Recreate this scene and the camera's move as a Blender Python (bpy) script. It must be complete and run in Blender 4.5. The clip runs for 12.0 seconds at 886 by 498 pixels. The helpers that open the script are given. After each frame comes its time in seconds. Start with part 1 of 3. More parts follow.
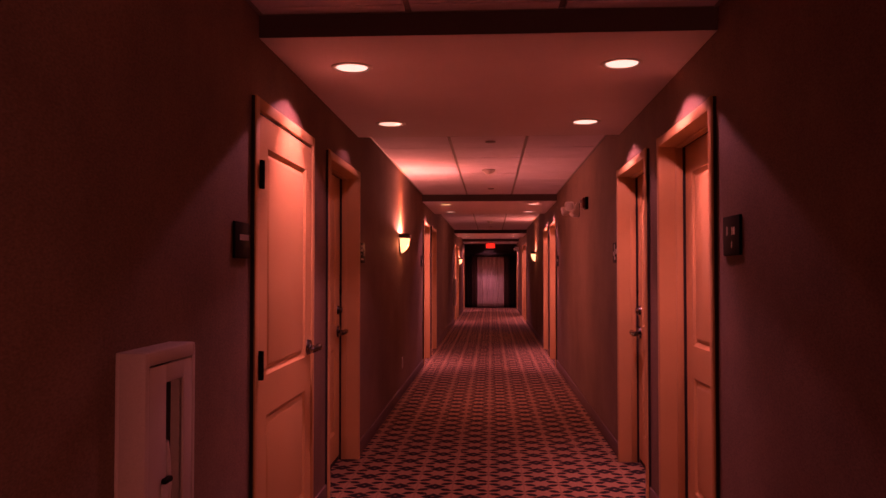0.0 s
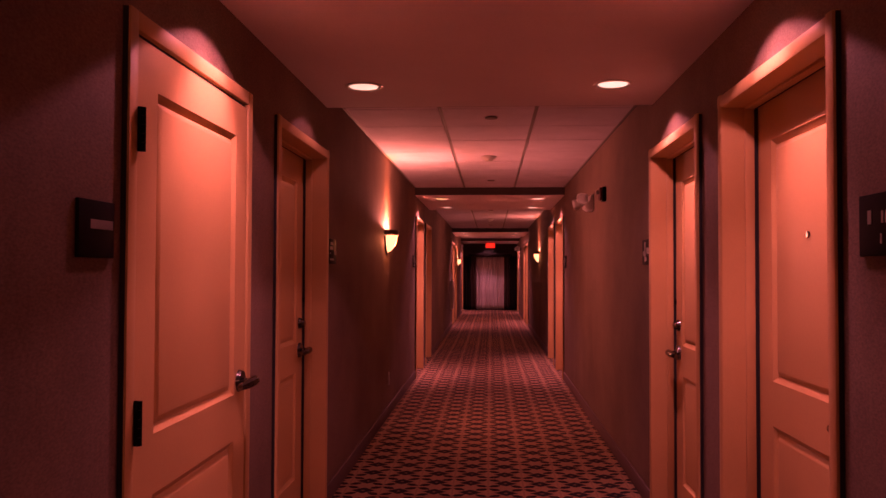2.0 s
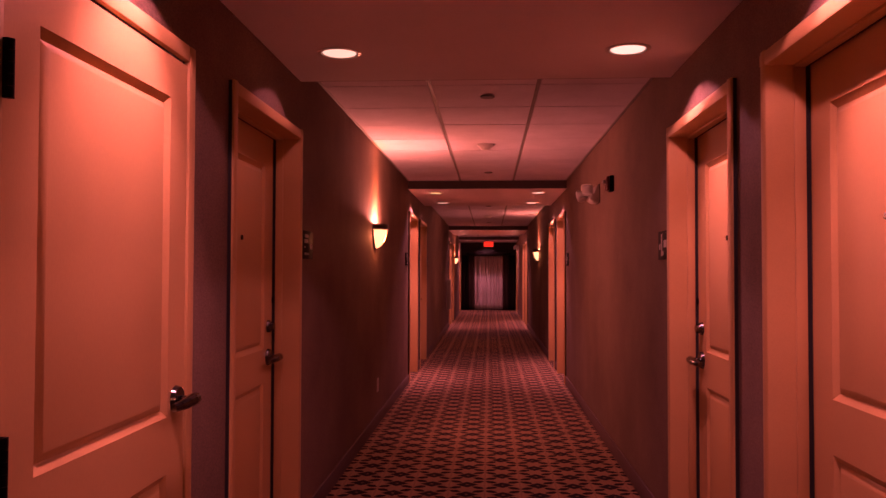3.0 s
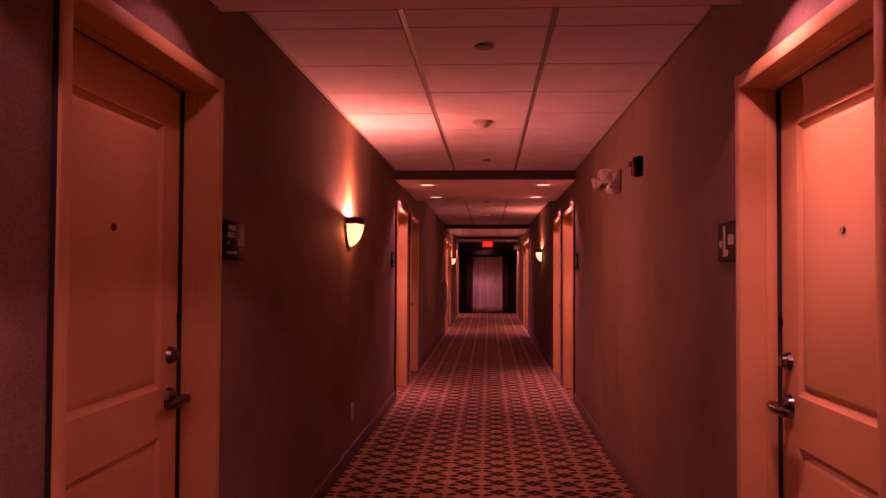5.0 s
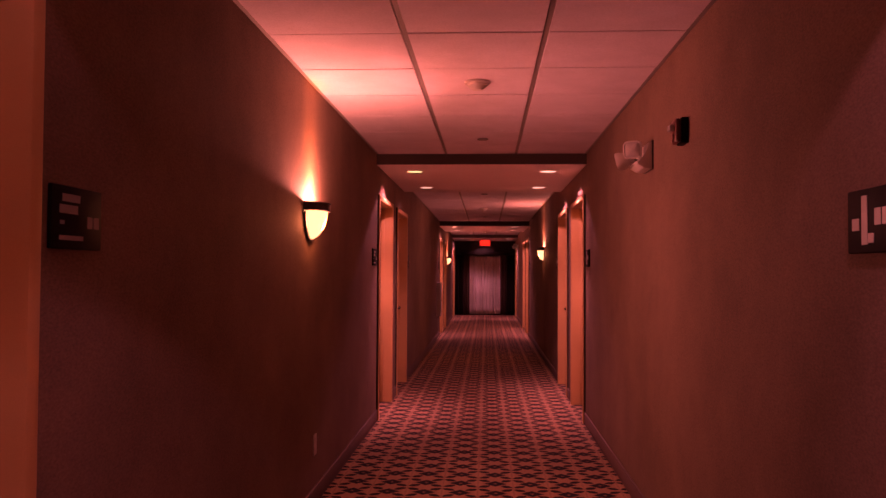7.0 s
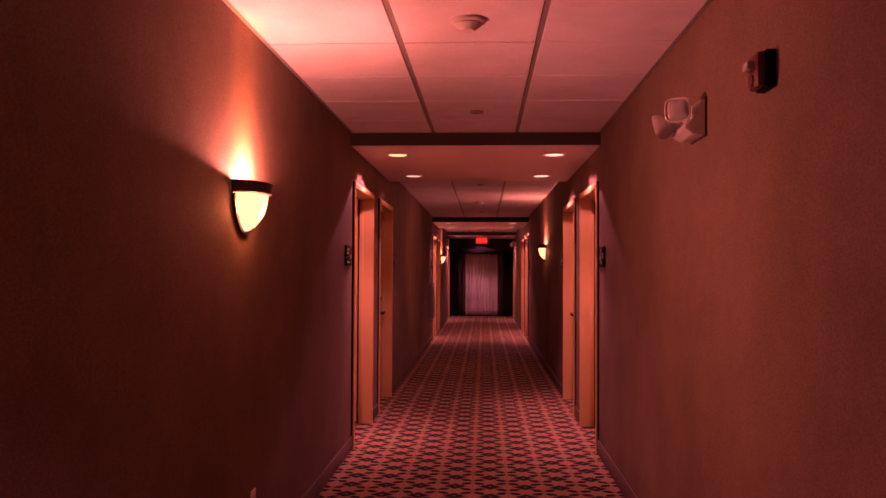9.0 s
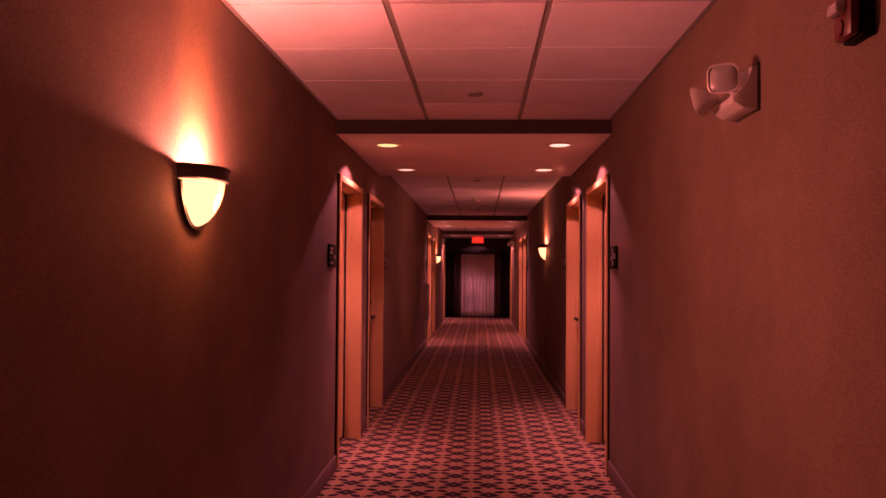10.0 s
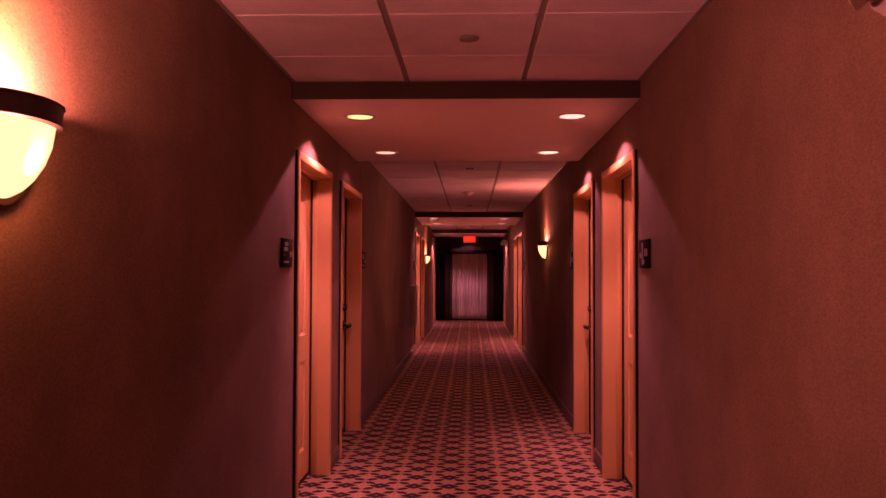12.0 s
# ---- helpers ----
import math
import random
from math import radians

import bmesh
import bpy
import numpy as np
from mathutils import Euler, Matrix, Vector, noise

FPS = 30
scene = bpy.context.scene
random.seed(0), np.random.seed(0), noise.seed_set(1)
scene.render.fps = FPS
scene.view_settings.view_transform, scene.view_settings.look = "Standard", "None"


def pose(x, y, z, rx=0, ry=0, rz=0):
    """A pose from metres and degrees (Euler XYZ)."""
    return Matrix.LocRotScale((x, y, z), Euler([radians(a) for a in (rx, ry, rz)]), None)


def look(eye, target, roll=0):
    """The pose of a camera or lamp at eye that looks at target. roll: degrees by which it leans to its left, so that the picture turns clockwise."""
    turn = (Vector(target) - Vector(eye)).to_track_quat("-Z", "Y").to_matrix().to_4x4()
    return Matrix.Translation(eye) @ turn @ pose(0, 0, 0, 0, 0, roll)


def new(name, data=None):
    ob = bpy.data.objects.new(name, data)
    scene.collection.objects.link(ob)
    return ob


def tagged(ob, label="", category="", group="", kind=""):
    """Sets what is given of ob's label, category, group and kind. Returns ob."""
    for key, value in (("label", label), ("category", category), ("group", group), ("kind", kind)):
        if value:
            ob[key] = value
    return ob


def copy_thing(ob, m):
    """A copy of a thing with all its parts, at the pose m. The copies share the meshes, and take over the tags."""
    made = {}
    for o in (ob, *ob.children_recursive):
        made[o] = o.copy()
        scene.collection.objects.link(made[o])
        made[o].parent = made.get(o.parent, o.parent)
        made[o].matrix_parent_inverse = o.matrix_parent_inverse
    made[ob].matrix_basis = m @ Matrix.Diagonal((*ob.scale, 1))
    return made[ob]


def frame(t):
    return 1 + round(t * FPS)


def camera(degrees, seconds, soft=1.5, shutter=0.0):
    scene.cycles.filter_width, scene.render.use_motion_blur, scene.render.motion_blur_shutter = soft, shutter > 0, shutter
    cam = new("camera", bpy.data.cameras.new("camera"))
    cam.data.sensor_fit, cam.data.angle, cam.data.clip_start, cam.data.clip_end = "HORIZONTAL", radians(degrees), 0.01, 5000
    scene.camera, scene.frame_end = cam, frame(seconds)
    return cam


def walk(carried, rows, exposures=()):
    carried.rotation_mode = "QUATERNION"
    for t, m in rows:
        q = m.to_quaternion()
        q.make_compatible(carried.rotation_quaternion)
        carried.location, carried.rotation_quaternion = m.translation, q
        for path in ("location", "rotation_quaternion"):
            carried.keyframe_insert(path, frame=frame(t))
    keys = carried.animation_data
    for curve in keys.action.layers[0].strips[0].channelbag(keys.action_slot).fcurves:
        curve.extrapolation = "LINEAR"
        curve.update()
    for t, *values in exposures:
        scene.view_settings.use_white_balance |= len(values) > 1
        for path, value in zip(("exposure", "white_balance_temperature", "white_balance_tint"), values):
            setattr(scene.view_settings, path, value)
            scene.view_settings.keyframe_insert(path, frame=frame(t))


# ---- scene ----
cam = camera(57.8, 12.0)
PATH = [
    (0, (0.025, 0.079, 1.306), (-0.095, 2.075, 1.36), 0.0),
    (0.5, (0.038, 0.376, 1.305), (-0.084, 2.371, 1.359), 0.1),
    (1, (0.036, 0.65, 1.326), (-0.088, 2.645, 1.379), 0.1),
    (1.5, (0.022, 0.925, 1.315), (-0.1, 2.921, 1.369), 0.1),
    (2, (0.019, 1.197, 1.325), (-0.1, 3.192, 1.379), 0.2),
    (2.5, (0.027, 1.472, 1.304), (-0.089, 3.468, 1.358), 0.1),
    (4.5, (0.04, 2.592, 1.316), (-0.075, 4.588, 1.37), 0.4),
    (5, (0.048, 2.892, 1.324), (-0.067, 4.888, 1.379), 0.3),
    (5.5, (0.048, 3.186, 1.319), (-0.069, 5.182, 1.373), 0.3),
    (6, (0.042, 3.457, 1.33), (-0.078, 5.452, 1.384), 0.4),
    (6.5, (0.049, 3.711, 1.329), (-0.072, 5.707, 1.382), 0.5),
    (7, (0.054, 4.014, 1.316), (-0.055, 6.01, 1.372), 0.3),
    (9, (0.069, 5.124, 1.336), (-0.033, 7.121, 1.388), 0.3),
    (9.5, (0.07, 5.403, 1.36), (-0.027, 7.4, 1.412), 0.3),
    (10, (0.049, 5.695, 1.35), (-0.042, 7.692, 1.401), 0.4),
    (10.5, (0.03, 5.996, 1.363), (-0.053, 7.994, 1.414), 0.4),
    (11, (0.039, 6.25, 1.345), (-0.04, 8.248, 1.396), 0.4),
    (11.5, (0.035, 6.538, 1.357), (-0.035, 8.536, 1.407), 0.3),
    (12, (0.031, 6.796, 1.349), (-0.038, 8.794, 1.402), 0.2),
]
walk(cam, [(t, look(eye, target, roll)) for t, eye, target, roll in PATH])


# ---- world, exposure ----
world = bpy.data.worlds.new("world")
world.use_nodes = True
scene.world = world
world.node_tree.nodes["Background"].inputs[0].default_value = (0.0, 0.0, 0.0, 1)
world.node_tree.nodes["Background"].inputs[1].default_value = 0.0
DOWN_WIDE, DOWN_BEAM, DOWN_RGB = 34.0, 90.0, (1.0, 0.245, 0.36)
SCONCE_UP, SCONCE_BEAM, SCONCE_OUT, SCONCE_BULB, SCONCE_RGB = 84.0, 250.0, 94.0, 6.0, (1.0, 0.215, 0.195)

# ---- plan ----
W = 0.915            # half the corridor's width
TILE_Z, SOFFIT_Z = 2.345, 2.25
START, END = -6.0, 28.6
SOFFITS = [(-4.6, -2.2), (3.27, 5.70), (11.0, 13.40), (20.4, 22.73), (26.3, END)]
TILE_Y0, TILE = 7.44, 0.61
THICK = 0.22


# ---- materials ----
def material(name, rgb, rough=0.6, metal=0.0, spec=0.5):
    m = bpy.data.materials.new(name)
    m.use_nodes = True
    b = m.node_tree.nodes["Principled BSDF"]
    b.inputs["Base Color"].default_value = (*rgb, 1)
    b.inputs["Roughness"].default_value = rough
    b.inputs["Metallic"].default_value = metal
    b.inputs["Specular IOR Level"].default_value = spec
    return m, m.node_tree, b


def node(nt, kind, **kw):
    n = nt.nodes.new(kind)
    for k, v in kw.items():
        n.inputs[k].default_value = v
    return n


def varied(name, rgb, rough=0.6, metal=0.0, spec=0.5, fine=400.0, bump=0.1, wear=1.5, amount=0.12, stretch=(1, 1, 1), dist=0.001):
    """Paint-like surface: fine grain in relief, broad uneven tone, uneven gloss."""
    m, nt, b = material(name, rgb, rough, metal, spec)
    tc = nt.nodes.new("ShaderNodeTexCoord")
    mp = nt.nodes.new("ShaderNodeMapping")
    mp.inputs["Scale"].default_value = stretch
    nt.links.new(tc.outputs["Object"], mp.inputs["Vector"])
    grain = node(nt, "ShaderNodeTexNoise", Scale=fine, Detail=5.0, Roughness=0.6)
    broad = node(nt, "ShaderNodeTexNoise", Scale=wear, Detail=6.0, Roughness=0.65)
    nt.links.new(mp.outputs[0], grain.inputs["Vector"])
    nt.links.new(tc.outputs["Object"], broad.inputs["Vector"])
    ramp = node(nt, "ShaderNodeMapRange")
    ramp.inputs["From Min"].default_value, ramp.inputs["From Max"].default_value = 0.3, 0.7
    ramp.inputs["To Min"].default_value, ramp.inputs["To Max"].default_value = 1 - amount, 1 + amount
    nt.links.new(broad.outputs[0], ramp.inputs["Value"])
    speck = node(nt, "ShaderNodeMapRange")
    speck.inputs["From Min"].default_value, speck.inputs["From Max"].default_value = 0.3, 0.7
    speck.inputs["To Min"].default_value, speck.inputs["To Max"].default_value = 1 - amount * 0.8, 1 + amount * 0.8
    nt.links.new(grain.outputs[0], speck.inputs["Value"])
    mul = nt.nodes.new("ShaderNodeMath")
    mul.operation = "MULTIPLY"
    nt.links.new(ramp.outputs[0], mul.inputs[0])
    nt.links.new(speck.outputs[0], mul.inputs[1])
    mix = nt.nodes.new("ShaderNodeVectorMath")
    mix.operation = "SCALE"
    mix.inputs[0].default_value = rgb
    nt.links.new(mul.outputs[0], mix.inputs["Scale"])
    nt.links.new(mix.outputs[0], b.inputs["Base Color"])
    gloss = node(nt, "ShaderNodeMapRange")
    gloss.inputs["To Min"].default_value, gloss.inputs["To Max"].default_value = max(rough - 0.1, 0.02), min(rough + 0.1, 1.0)
    nt.links.new(broad.outputs[0], gloss.inputs["Value"])
    nt.links.new(gloss.outputs[0], b.inputs["Roughness"])
    bp = node(nt, "ShaderNodeBump", Strength=bump, Distance=dist)
    nt.links.new(grain.outputs[0], bp.inputs["Height"])
    nt.links.new(bp.outputs[0], b.inputs["Normal"])
    return m


def glowing(name, rgb, strength):
    m, nt, b = material(name, (0.25, 0.25, 0.25), 0.4)
    b.inputs["Emission Color"].default_value = (*rgb, 1)
    b.inputs["Emission Strength"].default_value = strength
    return m


def carpet_material():
    """Woven corridor carpet: lengthwise bands of dark bow-tie stars on a tan ground."""
    m, nt, b = material("carpet", (0.3, 0.2, 0.15), 0.95, 0, 0.1)
    tc = nt.nodes.new("ShaderNodeTexCoord")
    sep = nt.nodes.new("ShaderNodeSeparateXYZ")
    nt.links.new(tc.outputs["Object"], sep.inputs[0])

    def mth(op, a, c=0.0, d=0.0):
        n = nt.nodes.new("ShaderNodeMath")
        n.operation = op
        for i, v in enumerate((a, c, d)):
            if isinstance(v, (int, float)):
                n.inputs[i].default_value = v
            else:
                nt.links.new(v, n.inputs[i])
        return n.outputs[0]

    fuzz = node(nt, "ShaderNodeTexNoise", Scale=55.0, Detail=2.0)
    nt.links.new(tc.outputs["Object"], fuzz.inputs["Vector"])
    fz = nt.nodes.new("ShaderNodeSeparateColor")
    nt.links.new(fuzz.outputs["Color"], fz.inputs[0])
    x = mth("ADD", sep.outputs["X"], mth("MULTIPLY_ADD", fz.outputs[0], 0.02, -0.01))
    y = mth("ADD", sep.outputs["Y"], mth("MULTIPLY_ADD", fz.outputs[1], 0.02, -0.01))
    u = mth("SUBTRACT", mth("FRACT", mth("MULTIPLY", mth("SUBTRACT", x, 0.005), 1 / 0.215)), 0.5)
    v = mth("SUBTRACT", mth("FRACT", mth("MULTIPLY_ADD", y, 1 / 0.215, 0.43)), 0.5)
    au, av = mth("ABSOLUTE", u), mth("ABSOLUTE", v)

    def below(a, lim, soft=0.02):
        n = node(nt, "ShaderNodeMapRange")
        n.interpolation_type = "SMOOTHSTEP"
        n.inputs["From Min"].default_value, n.inputs["From Max"].default_value = lim - soft, lim + soft
        n.inputs["To Min"].default_value, n.inputs["To Max"].default_value = 1, 0
        nt.links.new(a, n.inputs["Value"])
        return n.outputs[0]

    # four leaves set crosswise round a dark core with a pale eye
    along = mth("SUBTRACT", mth("ADD", mth("MULTIPLY", au, 0.815), mth("MULTIPLY", av, 0.58)), 0.4365)
    across = mth("ABSOLUTE", mth("ADD", mth("SUBTRACT", mth("MULTIPLY", au, 0.58), mth("MULTIPLY", av, 0.815)), 0.07))
    leaf = below(mth("ADD", mth("POWER", mth("MULTIPLY", along, 5.0), 2.0), mth("MULTIPLY", across, 8.8)), 1.0, 0.15)
    core = below(mth("ADD", mth("MULTIPLY", au, 3.0), mth("MULTIPLY", av, 3.4)), 1.0, 0.1)
    eye = below(mth("ADD", mth("MULTIPLY", au, 16.0), mth("MULTIPLY", av, 14.0)), 1.0, 0.2)
    dark = mth("MAXIMUM", leaf, mth("MULTIPLY", core, mth("SUBTRACT", 1.0, mth("MULTIPLY", eye, 0.5))))
    stripe = mth("MAXIMUM", mth("MULTIPLY", below(au, 0.42, 0.05), 0.22), mth("MULTIPLY", below(mth("ABSOLUTE", mth("SUBTRACT", au, 0.5)), 0.02), 0.5))
    fibre = node(nt, "ShaderNodeTexNoise", Scale=700.0, Detail=2.0)
    nt.links.new(tc.outputs["Object"], fibre.inputs["Vector"])
    broad = node(nt, "ShaderNodeTexNoise", Scale=1.3, Detail=5.0)
    nt.links.new(tc.outputs["Object"], broad.inputs["Vector"])
    base = nt.nodes.new("ShaderNodeMix")
    base.data_type = "RGBA"
    base.inputs["A"].default_value, base.inputs["B"].default_value = (0.31, 0.195, 0.115, 1), (0.13, 0.085, 0.06, 1)
    nt.links.new(stripe, base.inputs["Factor"])
    pat = nt.nodes.new("ShaderNodeMix")
    pat.data_type = "RGBA"
    pat.inputs["B"].default_value = (0.016, 0.013, 0.016, 1)
    nt.links.new(base.outputs["Result"], pat.inputs["A"])
    nt.links.new(dark, pat.inputs["Factor"])
    tone = mth("MULTIPLY", mth("MULTIPLY_ADD", fibre.outputs[0], 0.9, 0.55), mth("MULTIPLY_ADD", broad.outputs[0], 0.5, 0.75))
    sc = nt.nodes.new("ShaderNodeVectorMath")
    sc.operation = "SCALE"
    nt.links.new(pat.outputs["Result"], sc.inputs[0])
    nt.links.new(tone, sc.inputs["Scale"])
    nt.links.new(sc.outputs[0], b.inputs["Base Color"])
    bp = node(nt, "ShaderNodeBump", Strength=0.5, Distance=0.003)
    nt.links.new(fibre.outputs[0], bp.inputs["Height"])
    nt.links.new(bp.outputs[0], b.inputs["Normal"])
    return m


WALL = varied("vinyl_wallcovering", (0.17, 0.124, 0.092), 0.75, spec=0.12, fine=80, bump=0.45, wear=1.1, amount=0.28, stretch=(1, 1, 2.2))
DOOR = varied("door_paint", (0.50, 0.315, 0.13), 0.42, spec=0.22, fine=300, bump=0.08, wear=2.0, amount=0.05, stretch=(1, 1, 0.2))
CASING = varied("casing_paint", (0.48, 0.305, 0.125), 0.45, spec=0.22, fine=300, bump=0.08, wear=2.0, amount=0.06)
BASE = varied("baseboard_vinyl", (0.12, 0.084, 0.076), 0.55, spec=0.2, fine=200, bump=0.1)
CARPET = carpet_material()
TILE_M = varied("mineral_tile", (0.66, 0.62, 0.70), 0.9, spec=0.2, fine=110, bump=0.8, wear=3.0, amount=0.1, dist=0.002)
GRID_M = varied("grid_metal", (0.20, 0.19, 0.19), 0.5, fine=100, bump=0.02, amount=0.03)
PLASTER = varied("soffit_plaster", (0.64, 0.59, 0.62), 0.8, spec=0.25, fine=150, bump=0.25, wear=1.2, amount=0.06)
BLACK = varied("black_plastic", (0.006, 0.006, 0.006), 0.55, spec=0.05, fine=300, bump=0.03)
GAP = varied("black_seal_and_shade", (0.012, 0.012, 0.012), 0.8, fine=300, bump=0.05)
CHROME = varied("satin_chrome", (0.16, 0.155, 0.15), 0.18, 1.0, fine=300, bump=0.03, amount=0.05)
PLATE_SHADE = varied("plate_shade", (0.07, 0.06, 0.055), 0.4, 0.8, fine=300, bump=0.05)
BRONZE = varied("dark_bronze", (0.06, 0.05, 0.045), 0.35, 0.7, fine=200, bump=0.05)
WHITE = varied("white_plastic", (0.52, 0.50, 0.48), 0.4, fine=300, bump=0.04, amount=0.05)
CABINET = varied("cabinet_enamel", (0.47, 0.44, 0.41), 0.4, fine=250, bump=0.12, amount=0.08)
RED = varied("red_plastic", (0.085, 0.008, 0.007), 0.35, fine=300, bump=0.03)
CLEAR_LENS = varied("lamp_lens", (0.38, 0.37, 0.37), 0.15, fine=90, bump=0.5, amount=0.1)
MARK = varied("pale_marking", (0.20, 0.19, 0.19), 0.4, fine=300, bump=0.02)
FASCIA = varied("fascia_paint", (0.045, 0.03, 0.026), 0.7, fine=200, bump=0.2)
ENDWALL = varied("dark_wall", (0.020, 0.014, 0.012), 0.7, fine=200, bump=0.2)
SHEER = varied("sheer_curtain", (0.66, 0.63, 0.60), 0.85, spec=0.1, fine=500, bump=0.3, wear=2.5, amount=0.12)
DRAPE = varied("dark_drape", (0.012, 0.009, 0.008), 0.9, spec=0.1, fine=400, bump=0.3)
DRAPE2 = varied("brown_drape", (0.06, 0.04, 0.03), 0.9, spec=0.1, fine=400, bump=0.3)
LENS_GLOW = glowing("downlight_glow", (1.0, 0.5, 0.42), 1.7)
LENS_WARM = glowing("downlight_warm", (1.0, 0.62, 0.26), 1.7)
LENS_LOW = glowing("downlight_low", (1.0, 0.5, 0.40), 1.35)
LENS_DIM = glowing("downlight_dim", (1.0, 0.5, 0.42), 1.1)
SCONCE_GLOW = glowing("sconce_glow", (1.0, 0.36, 0.17), 3.2)
EXIT_GLOW = glowing("exit_glow", (1.0, 0.008, 0.004), 1.0)
EXIT_LETTER = glowing("exit_letter", (1.0, 0.03, 0.012), 1.5)


# ---- mesh helpers ----
def box(bm, x0, x1, y0, y1, z0, z1, bevel=0.0):
    r = bmesh.ops.create_cube(bm, size=1.0, matrix=Matrix.LocRotScale(((x0 + x1) / 2, (y0 + y1) / 2, (z0 + z1) / 2), None, (x1 - x0, y1 - y0, z1 - z0)))
    if bevel:
        edges = list({e for v in r["verts"] for e in v.link_edges})
        bmesh.ops.bevel(bm, geom=edges, offset=bevel, segments=2, profile=0.5, affect="EDGES")
    return bm


def rod(bm, a, c, r0, r1=None, seg=20):
    a, c = Vector(a), Vector(c)
    d = c - a
    m = Matrix.Translation((a + c) / 2) @ d.to_track_quat("Z", "Y").to_matrix().to_4x4()
    bmesh.ops.create_cone(bm, cap_ends=True, segments=seg, radius1=r0, radius2=r0 if r1 is None else r1, depth=d.length, matrix=m)
    return bm


def lathe(bm, profile, seg=32, mat=None):
    """A surface of revolution about z from (radius, z) pairs."""
    mat = mat or Matrix()
    rings = []
    for r, z in profile:
        rings.append([bm.verts.new(mat @ Vector((r * math.cos(2 * math.pi * i / seg), r * math.sin(2 * math.pi * i / seg), z))) for i in range(seg)])
    for a, c in zip(rings, rings[1:]):
        for i in range(seg):
            j = (i + 1) % seg
            bm.faces.new((a[i], a[j], c[j], c[i]))
    for ring, flip in ((rings[0], True), (rings[-1], False)):
        bm.faces.new(list(reversed(ring)) if flip else ring)
    return bm


def finish(bm, name, mat, smooth=False):
    bmesh.ops.recalc_face_normals(bm, faces=bm.faces)
    me = bpy.data.meshes.new(name)
    bm.to_mesh(me)
    bm.free()
    me.materials.append(mat)
    if smooth:
        for p in me.polygons:
            p.use_smooth = True
        me.set_sharp_from_angle(angle=radians(35))
    return me


def part(name, bm, mat, parent=None, label="", smooth=True):
    ob = new(name, finish(bm, name, mat, smooth))
    if parent is not None:
        ob.parent = parent
    if label:
        ob["label"] = label
    return ob


def bm_box(*a, **k):
    return box(bmesh.new(), *a, **k)


# ---- door places: side (-1 left wall, 1 right wall), from, to, handle at the far end, service ----
DOOR_W = 1.05
DOORS = [(-1, 3.17, 3.17 + DOOR_W, False, True), (1, 3.30, 3.30 + DOOR_W, False, False),
         (-1, 4.60, 4.60 + DOOR_W + 0.03, True, False), (1, 4.66, 4.66 + DOOR_W, True, False)]
for a in (11.08, 20.38):
    for side in (-1, 1):
        DOORS.append((side, a, a + DOOR_W, False, False))
        DOORS.append((side, a + 1.46, a + 1.46 + DOOR_W, True, False))
DOORS += [(-1, 26.7, 26.7 + DOOR_W, True, False), (1, 26.85, 26.85 + DOOR_W, True, False)]
TOP = 2.0
FACE = 0.05  # width of a casing's face

# ---- structure ----
floor = part("floor", bm_box(-W - 0.14, W + 0.14, START, END, -0.1, 0), CARPET, smooth=False)
tagged(floor, "tan patterned corridor carpet with dark star motifs", "floor", kind="structure")

for side, nm in ((-1, "wall_west"), (1, "wall_east")):
    bm = bmesh.new()
    at = START
    xa, xb = sorted((side * W, side * (W + THICK)))
    for s, y0, y1, far, service in sorted(d for d in DOORS if d[0] == side):
        box(bm, xa, xb, at, y0 + 0.02, 0, TILE_Z + 0.1)
        box(bm, xa, xb, y0 + 0.02, y1 - 0.02, TOP - 0.02, TILE_Z + 0.1)
        at = y1 - 0.02
    box(bm, xa, xb, at, END + 0.2, 0, TILE_Z + 0.1)
    wall = part(nm, bm, WALL, smooth=False)
    tagged(wall, "tan vinyl wallcovering on a long corridor wall", "wall", kind="structure")
    at = START
    for s, y0, y1, far, service in sorted(d for d in DOORS if d[0] == side) + [(side, END, END, False, False)]:
        bb = bmesh.new()
        i, o = side * W, side * (W - 0.012)
        box(bb, min(i, o), max(i, o), at, y0 - 0.002, 0.0, 0.1, bevel=0.004)
        tagged(part("baseboard", bb, BASE), "low tan baseboard along the corridor wall", "baseboard", kind="structure")
        at = y1 + 0.002

tagged(part("wall_south", bm_box(-W - THICK, W + THICK, START - 0.2, START, 0, TILE_Z + 0.1), WALL, smooth=False), "plain tan wall closing the corridor", "wall", kind="structure")
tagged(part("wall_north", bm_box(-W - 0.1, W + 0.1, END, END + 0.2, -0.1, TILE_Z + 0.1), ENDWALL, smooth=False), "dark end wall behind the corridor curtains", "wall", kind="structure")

for y0, y1 in SOFFITS:
    s = part("ceiling_soffit", bm_box(-W, W, y0, y1, SOFFIT_Z, TILE_Z + 0.1, bevel=0.003), PLASTER, smooth=False)
    tagged(s, "lowered painted plaster ceiling over the doors", "ceiling", kind="structure")
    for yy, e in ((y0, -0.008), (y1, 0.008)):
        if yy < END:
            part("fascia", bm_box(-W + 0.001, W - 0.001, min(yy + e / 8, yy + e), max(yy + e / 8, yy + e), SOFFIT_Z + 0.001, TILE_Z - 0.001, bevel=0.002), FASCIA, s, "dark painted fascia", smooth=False)

